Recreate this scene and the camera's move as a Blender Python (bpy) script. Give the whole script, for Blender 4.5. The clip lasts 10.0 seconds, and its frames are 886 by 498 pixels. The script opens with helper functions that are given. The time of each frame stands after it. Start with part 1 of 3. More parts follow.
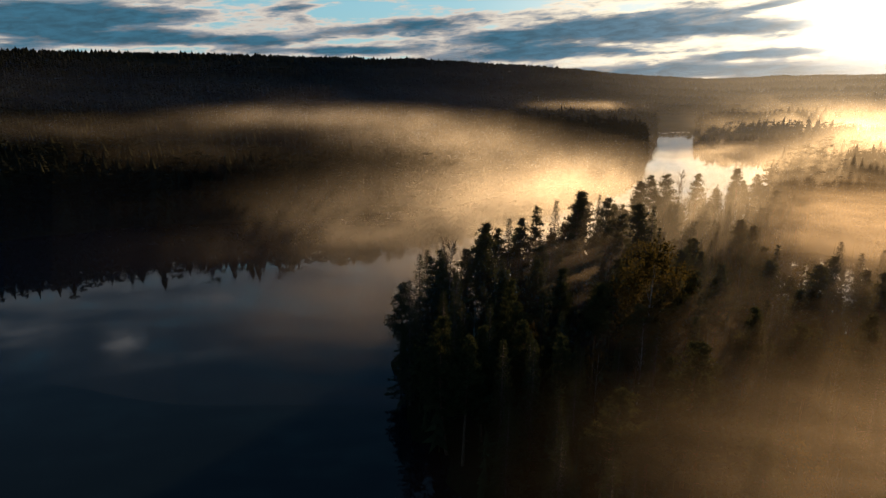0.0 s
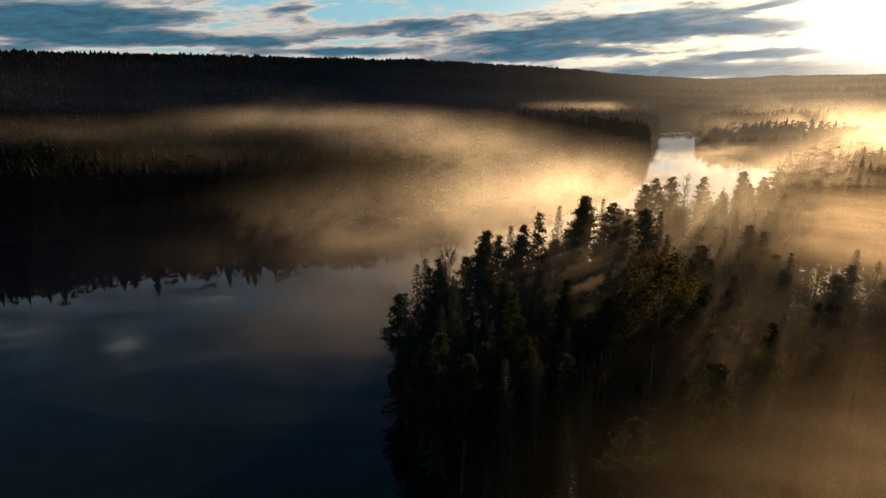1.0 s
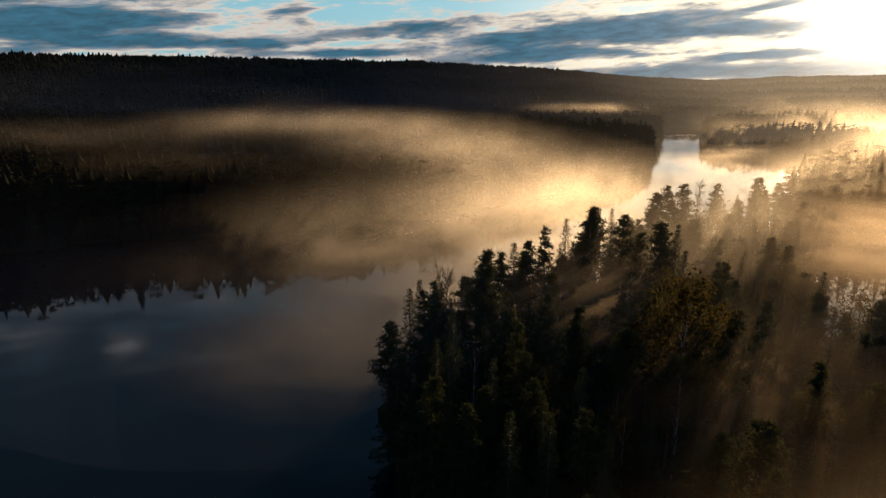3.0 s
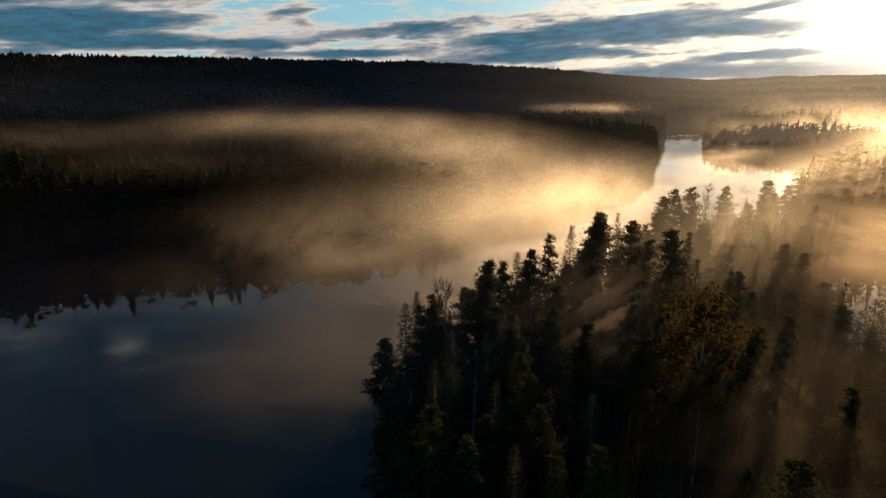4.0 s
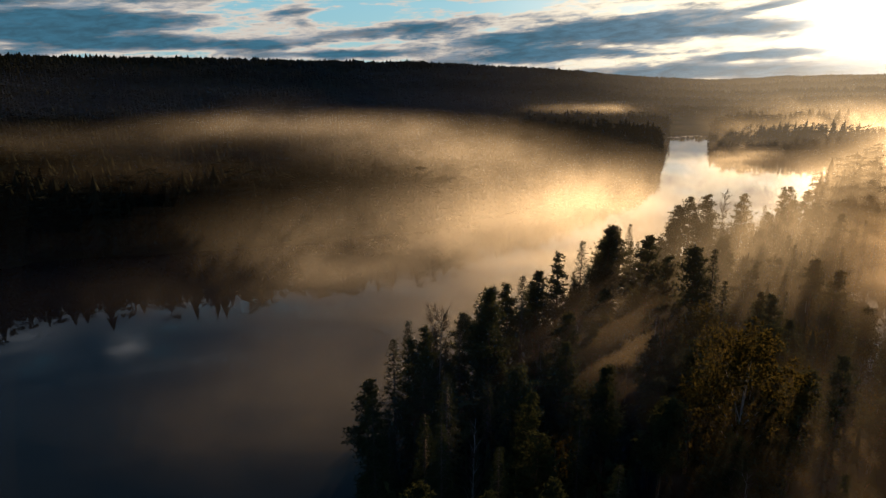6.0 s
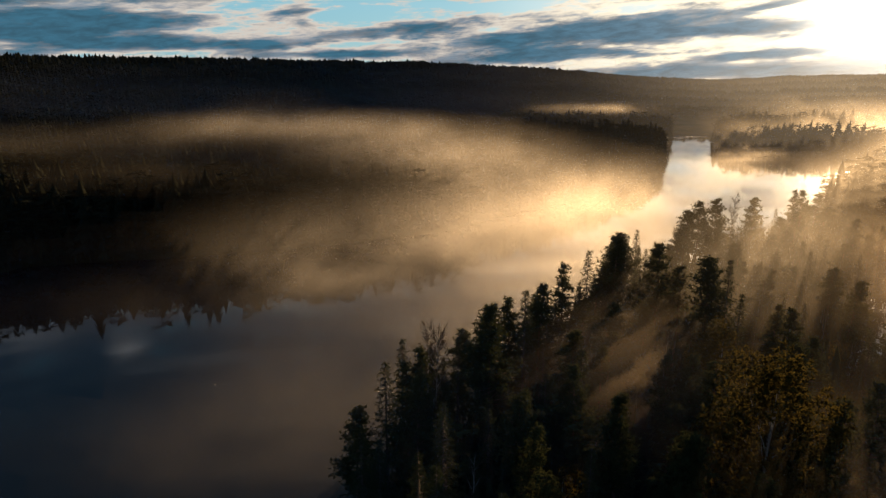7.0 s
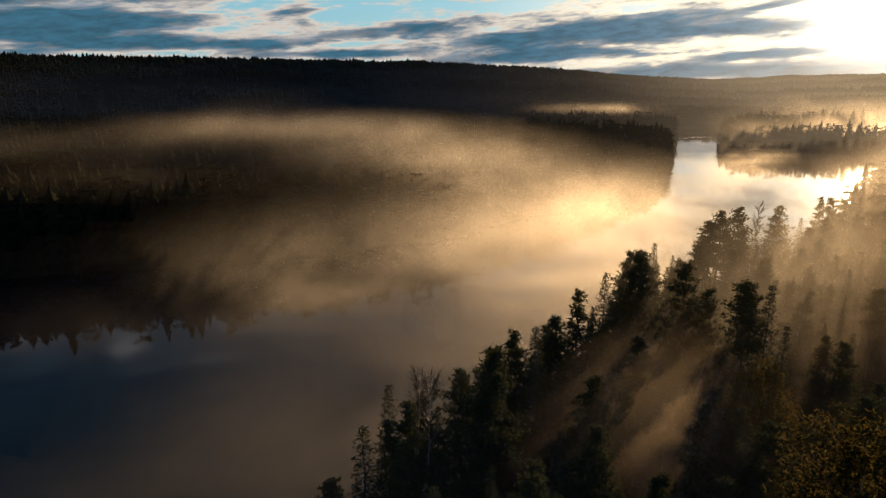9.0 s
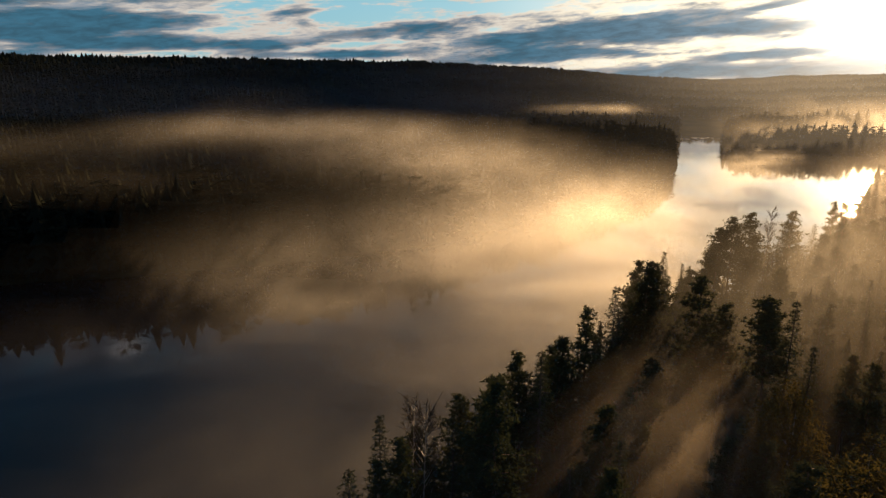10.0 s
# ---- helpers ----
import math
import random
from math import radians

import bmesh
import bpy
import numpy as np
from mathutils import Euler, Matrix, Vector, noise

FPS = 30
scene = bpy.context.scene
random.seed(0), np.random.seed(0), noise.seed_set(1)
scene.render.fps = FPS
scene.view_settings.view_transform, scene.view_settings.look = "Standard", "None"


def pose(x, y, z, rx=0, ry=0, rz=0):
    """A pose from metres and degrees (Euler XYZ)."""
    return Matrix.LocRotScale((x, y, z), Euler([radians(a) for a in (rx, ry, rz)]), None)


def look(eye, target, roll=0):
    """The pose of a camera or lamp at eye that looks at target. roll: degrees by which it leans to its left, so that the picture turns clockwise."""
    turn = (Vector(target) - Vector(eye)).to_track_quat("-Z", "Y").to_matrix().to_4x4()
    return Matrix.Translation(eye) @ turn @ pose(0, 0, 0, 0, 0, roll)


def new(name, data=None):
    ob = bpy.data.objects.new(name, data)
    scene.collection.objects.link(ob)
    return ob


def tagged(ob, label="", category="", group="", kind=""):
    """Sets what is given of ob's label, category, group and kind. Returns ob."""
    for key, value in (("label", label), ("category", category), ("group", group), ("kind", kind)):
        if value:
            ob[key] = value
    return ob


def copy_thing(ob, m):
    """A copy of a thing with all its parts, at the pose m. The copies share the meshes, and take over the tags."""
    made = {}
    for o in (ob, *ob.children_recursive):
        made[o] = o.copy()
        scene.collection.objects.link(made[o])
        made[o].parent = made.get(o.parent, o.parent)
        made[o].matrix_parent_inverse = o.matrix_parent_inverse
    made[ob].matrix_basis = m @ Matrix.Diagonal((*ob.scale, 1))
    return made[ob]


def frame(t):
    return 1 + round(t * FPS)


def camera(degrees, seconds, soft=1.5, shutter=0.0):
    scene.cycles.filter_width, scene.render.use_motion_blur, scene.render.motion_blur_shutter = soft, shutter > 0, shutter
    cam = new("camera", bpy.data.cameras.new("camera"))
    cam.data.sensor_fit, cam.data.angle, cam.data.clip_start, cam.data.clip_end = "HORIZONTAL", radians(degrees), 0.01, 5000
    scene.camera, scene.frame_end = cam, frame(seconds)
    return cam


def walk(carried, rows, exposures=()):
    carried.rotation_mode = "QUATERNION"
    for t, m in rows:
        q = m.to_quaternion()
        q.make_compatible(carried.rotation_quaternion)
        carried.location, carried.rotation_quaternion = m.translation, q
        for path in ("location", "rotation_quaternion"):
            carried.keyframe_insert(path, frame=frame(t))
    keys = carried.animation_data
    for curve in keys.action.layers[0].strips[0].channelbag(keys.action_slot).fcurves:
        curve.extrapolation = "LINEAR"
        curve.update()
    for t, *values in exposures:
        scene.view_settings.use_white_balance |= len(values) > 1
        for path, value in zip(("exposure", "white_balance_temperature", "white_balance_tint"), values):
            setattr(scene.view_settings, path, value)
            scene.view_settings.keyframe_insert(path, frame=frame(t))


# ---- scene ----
cam = camera(70.0, 10.0, soft=1.3)
PATH = [
    (0, (2.386, 6.497, 59.241), (2.27, 8.426, 58.725), 0.5),
    (0.5, (2.378, 9.588, 59.289), (2.262, 11.517, 58.773), 0.5),
    (1, (2.361, 12.722, 59.359), (2.244, 14.651, 58.845), 0.4),
    (1.5, (2.341, 15.913, 59.417), (2.223, 17.842, 58.904), 0.4),
    (2, (2.356, 19.2, 59.442), (2.237, 21.129, 58.93), 0.3),
    (2.5, (2.363, 22.651, 59.446), (2.244, 24.581, 58.935), 0.3),
    (4, (2.288, 33.388, 59.383), (2.167, 35.319, 58.874), 0.2),
    (4.5, (2.273, 36.985, 59.355), (2.151, 38.916, 58.846), 0.1),
    (5, (2.288, 40.568, 59.354), (2.166, 42.498, 58.846), 0.1),
    (5.5, (2.285, 44.2, 59.346), (2.162, 46.131, 58.838), 0.1),
    (7, (2.301, 55.488, 59.209), (2.176, 57.418, 58.701), 0.1),
    (7.5, (2.268, 59.366, 59.137), (2.142, 61.297, 58.629), 0.1),
    (8, (2.197, 63.273, 59.034), (2.071, 65.203, 58.526), 0.1),
    (8.5, (2.15, 67.293, 58.9), (2.025, 69.223, 58.392), 0.1),
    (9, (2.12, 71.178, 58.798), (1.993, 73.108, 58.289), 0.1),
    (9.5, (2.069, 74.906, 58.752), (1.942, 76.836, 58.242), 0.1),
    (10, (2.017, 78.552, 58.757), (1.889, 80.482, 58.249), 0.1),
]
walk(cam, [(t, look(eye, target, roll)) for t, eye, target, roll in PATH],
     exposures=[(0.0, 1.0), (10.0, 1.0)])

# ---- light ----
scene.cycles.transparent_max_bounces = 72   # many thin layers of mist lie behind one another
SUN_AZ, SUN_EL = 30.0, 8.5            # degrees clockwise from +y, above the horizon
SUN_DIR = Vector((math.sin(radians(SUN_AZ)) * math.cos(radians(SUN_EL)),
                  math.cos(radians(SUN_AZ)) * math.cos(radians(SUN_EL)), math.sin(radians(SUN_EL))))


class Nodes:
    """A short way to write node trees."""

    def __init__(self, tree):
        self.tree = tree
        tree.nodes.clear()

    def put(self, socket, value):
        if isinstance(value, bpy.types.NodeSocket):
            self.tree.links.new(value, socket)
        elif value is not None:
            socket.default_value = value

    def node(self, kind, ins=None, operation=None, data_type=None, blend_type=None, attribute=None):
        n = self.tree.nodes.new(kind)
        if operation:
            n.operation = operation
        if data_type:
            n.data_type = data_type
        if blend_type:
            n.blend_type = blend_type
        if attribute:
            n.attribute_name = attribute
        for k, v in (ins or {}).items():
            self.put(n.inputs[k], v)
        return n

    def math(self, op, a, b=0.0, c=None, clamp=False):
        n = self.node("ShaderNodeMath", operation=op)
        n.use_clamp = clamp
        self.put(n.inputs[0], a)
        self.put(n.inputs[1], b)
        if c is not None:
            self.put(n.inputs[2], c)
        return n.outputs[0]

    def step(self, x, lo, hi, a=0.0, b=1.0):
        n = self.node("ShaderNodeMapRange", {"Value": x, "From Min": lo, "From Max": hi, "To Min": a, "To Max": b})
        n.interpolation_type = "SMOOTHSTEP"
        return n.outputs[0]

    def mix(self, f, a, b):
        n = self.node("ShaderNodeMix", data_type="RGBA")
        self.put(n.inputs[0], f)
        self.put(n.inputs[6], a)
        self.put(n.inputs[7], b)
        return n.outputs[2]

    def noise(self, vec, scale, detail=4.0, rough=0.55, distort=0.0):
        n = self.node("ShaderNodeTexNoise", {"Vector": vec, "Scale": scale, "Detail": detail, "Roughness": rough,
                                             "Distortion": distort})
        return n.outputs[0]


def build_world():
    w = bpy.data.worlds.new("evening_sky")
    scene.world = w
    w.use_nodes = True
    n = Nodes(w.node_tree)
    sky = n.node("ShaderNodeTexSky")
    sky.sky_type, sky.sun_disc = "NISHITA", False
    sky.sun_elevation, sky.sun_rotation = radians(SUN_EL), radians(SUN_AZ)
    sky.altitude, sky.air_density, sky.dust_density, sky.ozone_density = 200.0, 1.0, 1.2, 2.5
    d = n.node("ShaderNodeTexCoord").outputs["Generated"]
    s = n.node("ShaderNodeSeparateXYZ", {0: d})
    x, y, z = s.outputs
    az = n.math("ARCTAN2", x, y)
    el = n.math("ARCSINE", z)
    # clouds in long flat streaks that climb a little towards the sun
    tilt = n.math("MULTIPLY_ADD", az, -0.07, el)
    v1 = n.node("ShaderNodeCombineXYZ", {0: n.math("MULTIPLY", az, 9.0), 1: n.math("MULTIPLY", tilt, 52.0), 2: 3.7}).outputs[0]
    v2 = n.node("ShaderNodeCombineXYZ", {0: n.math("MULTIPLY", az, 34.0), 1: n.math("MULTIPLY", tilt, 135.0), 2: 1.3}).outputs[0]
    v3 = n.node("ShaderNodeCombineXYZ", {0: n.math("MULTIPLY", az, 15.0), 1: n.math("MULTIPLY", tilt, 90.0), 2: 8.1}).outputs[0]
    big = n.noise(v1, 1.0, 6.0, 0.58, 0.25)
    fine = n.noise(v2, 1.0, 6.0, 0.6, 0.35)
    shade = n.noise(v3, 1.0, 6.0, 0.6, 0.4)
    rough = n.math("ADD", n.math("MULTIPLY", big, 0.85), n.math("MULTIPLY", fine, 0.38))
    cover = n.math("SUBTRACT", rough, 0.165)

    def bank(a0, e0, ra, re, slope, amount):
        """A long cloud bank about an azimuth and a height, in degrees, rising by its slope."""
        off = n.math("SUBTRACT", az, radians(a0))
        da = n.math("DIVIDE", off, radians(ra))
        de = n.math("DIVIDE", n.math("MULTIPLY_ADD", off, -slope, n.math("SUBTRACT", el, radians(e0))), radians(re))
        r = n.math("ADD", n.math("POWER", n.math("ABSOLUTE", da), 3.0), n.math("MULTIPLY", de, de))
        return n.math("MULTIPLY", n.math("POWER", 2.718, n.math("MULTIPLY", r, -1.0)), amount)

    for b in CLOUD_BANKS + CLOUD_GAPS:
        cover = n.math("ADD", cover, bank(*b))
    toward = n.node("ShaderNodeVectorMath", {0: d, 1: SUN_DIR}, operation="DOT_PRODUCT").outputs["Value"]
    cover = n.math("ADD", cover, n.step(toward, 0.65, -0.1, 0.0, 0.25))   # heavier cloud on the side away from the sun
    edge = n.step(cover, 0.33, 0.46)
    dense = n.step(cover, 0.42, 0.60)
    near = n.step(toward, 0.84, 0.995)
    clear = n.mix(0.6, sky.outputs[0], (2.2, 5.6, 7.2, 1))
    clear = n.mix(n.math("MULTIPLY", near, 0.85), clear, (8.2, 8.6, 8.2, 1))
    lit = n.mix(near, (6.6, 5.7, 4.9, 1), (12.5, 10.6, 7.6, 1))
    deep = n.mix(near, (0.22, 1.0, 1.6, 1), (0.75, 1.5, 2.15, 1))
    grey = n.mix(near, (2.0, 2.25, 2.6, 1), (3.2, 3.3, 3.4, 1))
    core = n.math("ADD", cover, n.math("MULTIPLY_ADD", shade, -0.5, 0.25))
    dark = n.mix(n.step(core, 0.50, 0.76), grey, deep)   # the thickest cloud is darkest
    fold = n.step(fine, 0.30, 0.70, 0.8, 1.35)
    dark = n.node("ShaderNodeVectorMath", {0: dark, "Scale": fold}, operation="SCALE").outputs[0]
    up = n.step(el, 0.13, 0.45)
    lit = n.mix(up, lit, (0.85, 1.35, 1.95, 1))
    dark = n.mix(up, dark, (0.22, 0.56, 0.92, 1))
    col = n.mix(n.math("MULTIPLY", edge, 0.92), clear, lit)
    col = n.mix(n.math("MULTIPLY", dense, 0.97), col, dark)
    col = n.mix(n.math("MULTIPLY", up, 0.93), col, (0.24, 0.66, 1.22, 1))
    # a few small lit clouds higher up, seen mirrored in the river
    torn = n.step(n.math("ADD", n.math("MULTIPLY", shade, 0.6), n.math("MULTIPLY", fine, 0.4)), 0.36, 0.62)
    for b in HIGH_CLOUDS:
        col = n.mix(n.math("MULTIPLY", bank(*b), torn), col, (6.6, 6.6, 6.8, 1))
    haze_dir = (math.sin(radians(30)), math.cos(radians(30)), math.tan(radians(6.5)))
    veil = n.node("ShaderNodeVectorMath", {0: d, 1: Vector(haze_dir).normalized()}, operation="DOT_PRODUCT").outputs["Value"]
    pos = n.math("MAXIMUM", veil, 0.0)
    amount = n.math("ADD", n.math("MULTIPLY", n.math("POWER", pos, 420.0), 0.8), n.math("MULTIPLY", n.math("POWER", pos, 60.0), 0.06))
    glow = n.node("ShaderNodeVectorMath", {0: (40.0, 33.0, 24.0), "Scale": amount}, operation="SCALE").outputs[0]
    col = n.node("ShaderNodeMix", {0: 1.0, 6: col, 7: glow}, data_type="RGBA", blend_type="ADD").outputs[2]
    bg = n.node("ShaderNodeBackground", {"Color": col, "Strength": 0.055})
    n.node("ShaderNodeOutputWorld", {"Surface": bg.outputs[0]})


# azimuth, height, half width, half height (degrees), slope, amount
CLOUD_BANKS = [(-32.7, 4.09, 9.1, 0.66, 0.086, 0.44), (-30.6, 3.05, 6.0, 0.55, 0.041, 0.38), (-21.3, 3.04, 6.8, 0.45, 0.037, 0.34),
               (-15.9, 2.3, 5.1, 0.27, 0.018, 0.2), (-32.8, 5.02, 5.9, 0.36, 0.068, 0.2), (-31.8, 5.92, 7.6, 0.23, 0.059, 0.2),
               (-16.6, 5.6, 1.8, 0.3, 0.142, 0.1), (-8.6, 4.27, 5.8, 0.5, 0.093, 0.3), (7.0, 4.11, 10.4, 0.78, 0.111, 0.40),
               (17.3, 4.12, 9.0, 0.5, 0.034, 0.37), (4.2, 2.34, 9.7, 0.55, 0.051, 0.3), (19.5, 0.95, 11.5, 0.5, 0.006, 0.42),
               (21.8, 2.14, 4.4, 0.26, 0.045, 0.36), (16.7, 6.07, 1.5, 0.23, 0.047, 0.2), (22.5, 5.76, 2.3, 0.18, 0.127, 0.28),
               (-10.1, 2.39, 4.3, 0.27, 0.047, 0.2)]
CLOUD_GAPS = [(-11.0, 5.74, 3.3, 1.0, 0.04, -0.24), (-0.4, 6.28, 7.2, 0.41, -0.031, -0.2), (24.0, 3.15, 3.8, 0.41, 0.025, -0.2),
              (-29.1, 2.25, 5.4, 0.23, 0.019, -0.1), (11.5, 1.82, 2.7, 0.18, 0.008, -0.12)]
HIGH_CLOUDS = [(-31.9, 21.0, 1.5, 0.9, 0.0, 0.8), (-25.0, 18.5, 2.4, 0.6, 0.0, 0.5), (-39.0, 19.0, 2.5, 0.8, 0.0, 0.4), (-27.5, 23.0, 6.0, 0.5, 0.02, 0.2)]
build_world()
sun = new("sun", bpy.data.lights.new("sun", "SUN"))
sun.data.energy, sun.data.angle, sun.data.color = 5.0, radians(2.0), (1.0, 0.635, 0.31)
sun.matrix_world = look((0, 0, 0), -SUN_DIR)


# ---- materials ----
def material(name):
    m = bpy.data.materials.new(name)
    m.use_nodes = True
    return m, Nodes(m.node_tree)


def foliage(name, dark, light, through_light, scale=0.5):
    """Needles or leaves: two tones from tree to tree and clump to clump, letting some light through."""
    m, n = material(name)
    pos = n.node("ShaderNodeNewGeometry").outputs["Position"]
    tone = n.noise(pos, scale, 3.0)
    rnd = n.node("ShaderNodeObjectInfo").outputs["Random"]
    f = n.math("ADD", n.step(tone, 0.35, 0.65, 0.0, 0.6), n.math("MULTIPLY", rnd, 0.4))
    col = n.mix(f, (*dark, 1), (*light, 1))
    a = n.node("ShaderNodeBsdfDiffuse", {"Color": col, "Roughness": 0.6})
    b = n.node("ShaderNodeBsdfTranslucent", {"Color": col})
    mixed = n.node("ShaderNodeMixShader", {0: through_light, 1: a.outputs[0], 2: b.outputs[0]})
    n.node("ShaderNodeOutputMaterial", {"Surface": mixed.outputs[0]})
    return m


def bark(name, low, high):
    m, n = material(name)
    pos = n.node("ShaderNodeNewGeometry").outputs["Position"]
    s = n.node("ShaderNodeSeparateXYZ", {0: pos})
    streak = n.node("ShaderNodeVectorMath", {0: pos, 1: (6.0, 6.0, 1.2)}, operation="MULTIPLY").outputs[0]
    grain = n.noise(streak, 1.0, 6.0, 0.65)
    col = n.mix(n.step(grain, 0.3, 0.7), (*low, 1), (*high, 1))
    bump = n.node("ShaderNodeBump", {"Height": grain, "Distance": 0.05, "Strength": 0.7})
    b = n.node("ShaderNodeBsdfPrincipled", {"Base Color": col, "Roughness": 0.9, "Normal": bump.outputs[0]})
    n.node("ShaderNodeOutputMaterial", {"Surface": b.outputs[0]})
    return m


def ground_material():
    m, n = material("forest_floor")
    pos = n.node("ShaderNodeNewGeometry").outputs["Position"]
    a = n.noise(pos, 0.03, 5.0)
    b = n.noise(pos, 0.9, 6.0, 0.65)
    col = n.mix(n.step(a, 0.35, 0.65), (0.014, 0.015, 0.009, 1), (0.032, 0.027, 0.015, 1))
    col = n.mix(n.step(b, 0.45, 0.75), col, (0.020, 0.028, 0.012, 1))
    bump = n.node("ShaderNodeBump", {"Height": b, "Distance": 0.4, "Strength": 0.8})
    s = n.node("ShaderNodeBsdfDiffuse", {"Color": col, "Roughness": 0.9, "Normal": bump.outputs[0]})
    n.node("ShaderNodeOutputMaterial", {"Surface": s.outputs[0]})
    return m


def water_material():
    m, n = material("still_river_water")
    pos = n.node("ShaderNodeNewGeometry").outputs["Position"]
    v = n.node("ShaderNodeVectorMath", {0: pos, 1: (0.05, 0.16, 0.0)}, operation="MULTIPLY").outputs[0]
    swell = n.noise(v, 1.0, 3.0, 0.5)
    bump = n.node("ShaderNodeBump", {"Height": swell, "Distance": 0.01, "Strength": 0.2})
    s = n.node("ShaderNodeBsdfPrincipled", {"Base Color": (0.004, 0.007, 0.010, 1), "Roughness": 0.04, "IOR": 1.333,
                                            "Normal": bump.outputs[0]})
    n.node("ShaderNodeOutputMaterial", {"Surface": s.outputs[0]})
    return m


def haze_material():
    """Faint even haze: far sheets between ridges, near ones added to lift the darks."""
    m, n = material("haze_and_glare")
    dens = n.node("ShaderNodeAttribute", attribute="mist_amount").outputs["Fac"]
    away = n.node("ShaderNodeCombineXYZ", {0: -SUN_DIR.x, 1: -SUN_DIR.y, 2: -SUN_DIR.z}).outputs[0]
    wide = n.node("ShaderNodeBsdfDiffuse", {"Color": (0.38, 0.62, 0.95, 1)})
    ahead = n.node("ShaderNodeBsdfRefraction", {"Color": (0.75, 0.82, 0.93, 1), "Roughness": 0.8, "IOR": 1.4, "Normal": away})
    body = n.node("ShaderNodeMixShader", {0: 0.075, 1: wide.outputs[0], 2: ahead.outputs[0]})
    clear = n.node("ShaderNodeBsdfTransparent")
    mixed = n.node("ShaderNodeMixShader", {0: dens, 1: clear.outputs[0], 2: body.outputs[0]})
    n.node("ShaderNodeOutputMaterial", {"Surface": mixed.outputs[0]})
    return m


def mist_material(name, veil, tint):
    """Thin drifting mist: lets light through by its density and scatters the rest mostly onward, away from the sun."""
    m, n = material(name)
    pos = n.node("ShaderNodeNewGeometry").outputs["Position"]
    dens = n.node("ShaderNodeAttribute", attribute="mist_amount").outputs["Fac"]
    v = n.node("ShaderNodeVectorMath", {0: pos, 1: (0.0105, 0.0105, 0.021)}, operation="MULTIPLY").outputs[0]
    a = n.noise(v, 1.0, 5.0, 0.58, 1.0)
    v = n.node("ShaderNodeVectorMath", {0: pos, 1: (0.036, 0.036, 0.05)}, operation="MULTIPLY").outputs[0]
    b = n.noise(v, 1.0, 4.0, 0.6, 0.6)
    f = n.math("ADD", n.math("MULTIPLY", a, 0.72), n.math("MULTIPLY", b, 0.28))
    wisp = n.step(f, 0.36, 0.64, 0.10, 1.0)
    fac = n.math("MULTIPLY", dens, wisp, clamp=True)
    away = n.node("ShaderNodeCombineXYZ", {0: -SUN_DIR.x, 1: -SUN_DIR.y, 2: -SUN_DIR.z}).outputs[0]
    facing = n.node("ShaderNodeCombineXYZ", {0: SUN_DIR.x, 1: SUN_DIR.y, 2: SUN_DIR.z}).outputs[0]
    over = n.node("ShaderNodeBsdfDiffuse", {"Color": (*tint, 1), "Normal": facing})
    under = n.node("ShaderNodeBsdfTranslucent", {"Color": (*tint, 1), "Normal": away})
    if veil:
        ahead = n.node("ShaderNodeBsdfRefraction", {"Color": (0.97, 0.92, 0.84, 1), "Roughness": 0.85, "IOR": 1.5, "Normal": away})
        wide = n.node("ShaderNodeMixShader", {0: 0.6, 1: over.outputs[0], 2: under.outputs[0]})
        body = n.node("ShaderNodeMixShader", {0: 0.45, 1: wide.outputs[0], 2: ahead.outputs[0]})
    else:
        # low mist: warm sunlight is put into this colour
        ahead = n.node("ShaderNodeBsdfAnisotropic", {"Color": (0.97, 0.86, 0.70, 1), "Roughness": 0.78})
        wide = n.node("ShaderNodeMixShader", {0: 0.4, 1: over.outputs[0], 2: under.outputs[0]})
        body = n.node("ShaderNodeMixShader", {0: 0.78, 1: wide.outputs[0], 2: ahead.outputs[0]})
    clear = n.node("ShaderNodeBsdfTransparent")
    mixed = n.node("ShaderNodeMixShader", {0: fac, 1: clear.outputs[0], 2: body.outputs[0]})
    n.node("ShaderNodeOutputMaterial", {"Surface": mixed.outputs[0]})
    return m


PINE = foliage("pine_needles", (0.036, 0.044, 0.020), (0.074, 0.078, 0.032), 0.2)
SPRUCE = foliage("spruce_needles", (0.030, 0.040, 0.021), (0.060, 0.068, 0.030), 0.16)
BIRCH_LEAF = foliage("autumn_birch_leaves", (0.058, 0.047, 0.013), (0.10, 0.074, 0.018), 0.35)
TWIGS = foliage("bare_birch_twigs", (0.06, 0.045, 0.035), (0.10, 0.075, 0.05), 0.3)
FAR_WOOD = foliage("far_conifer_needles", (0.012, 0.015, 0.011), (0.025, 0.026, 0.017), 0.03, 0.02)
PINE_BARK = bark("pine_bark", (0.06, 0.035, 0.025), (0.20, 0.11, 0.06))
DARK_BARK = bark("spruce_bark", (0.04, 0.032, 0.028), (0.12, 0.09, 0.075))
WHITE_BARK = bark("birch_bark", (0.10, 0.09, 0.08), (0.55, 0.52, 0.48))
GROUND, WATER = ground_material(), water_material()
HAZE = haze_material()
# the low mist's gold tint adds sunlit warmth by colour; rising mist stays neutral
MIST, VEIL = mist_material("sun_tinted_mist", False, (0.95, 0.72, 0.48)), mist_material("rising_mist", True, (0.84, 0.82, 0.82))

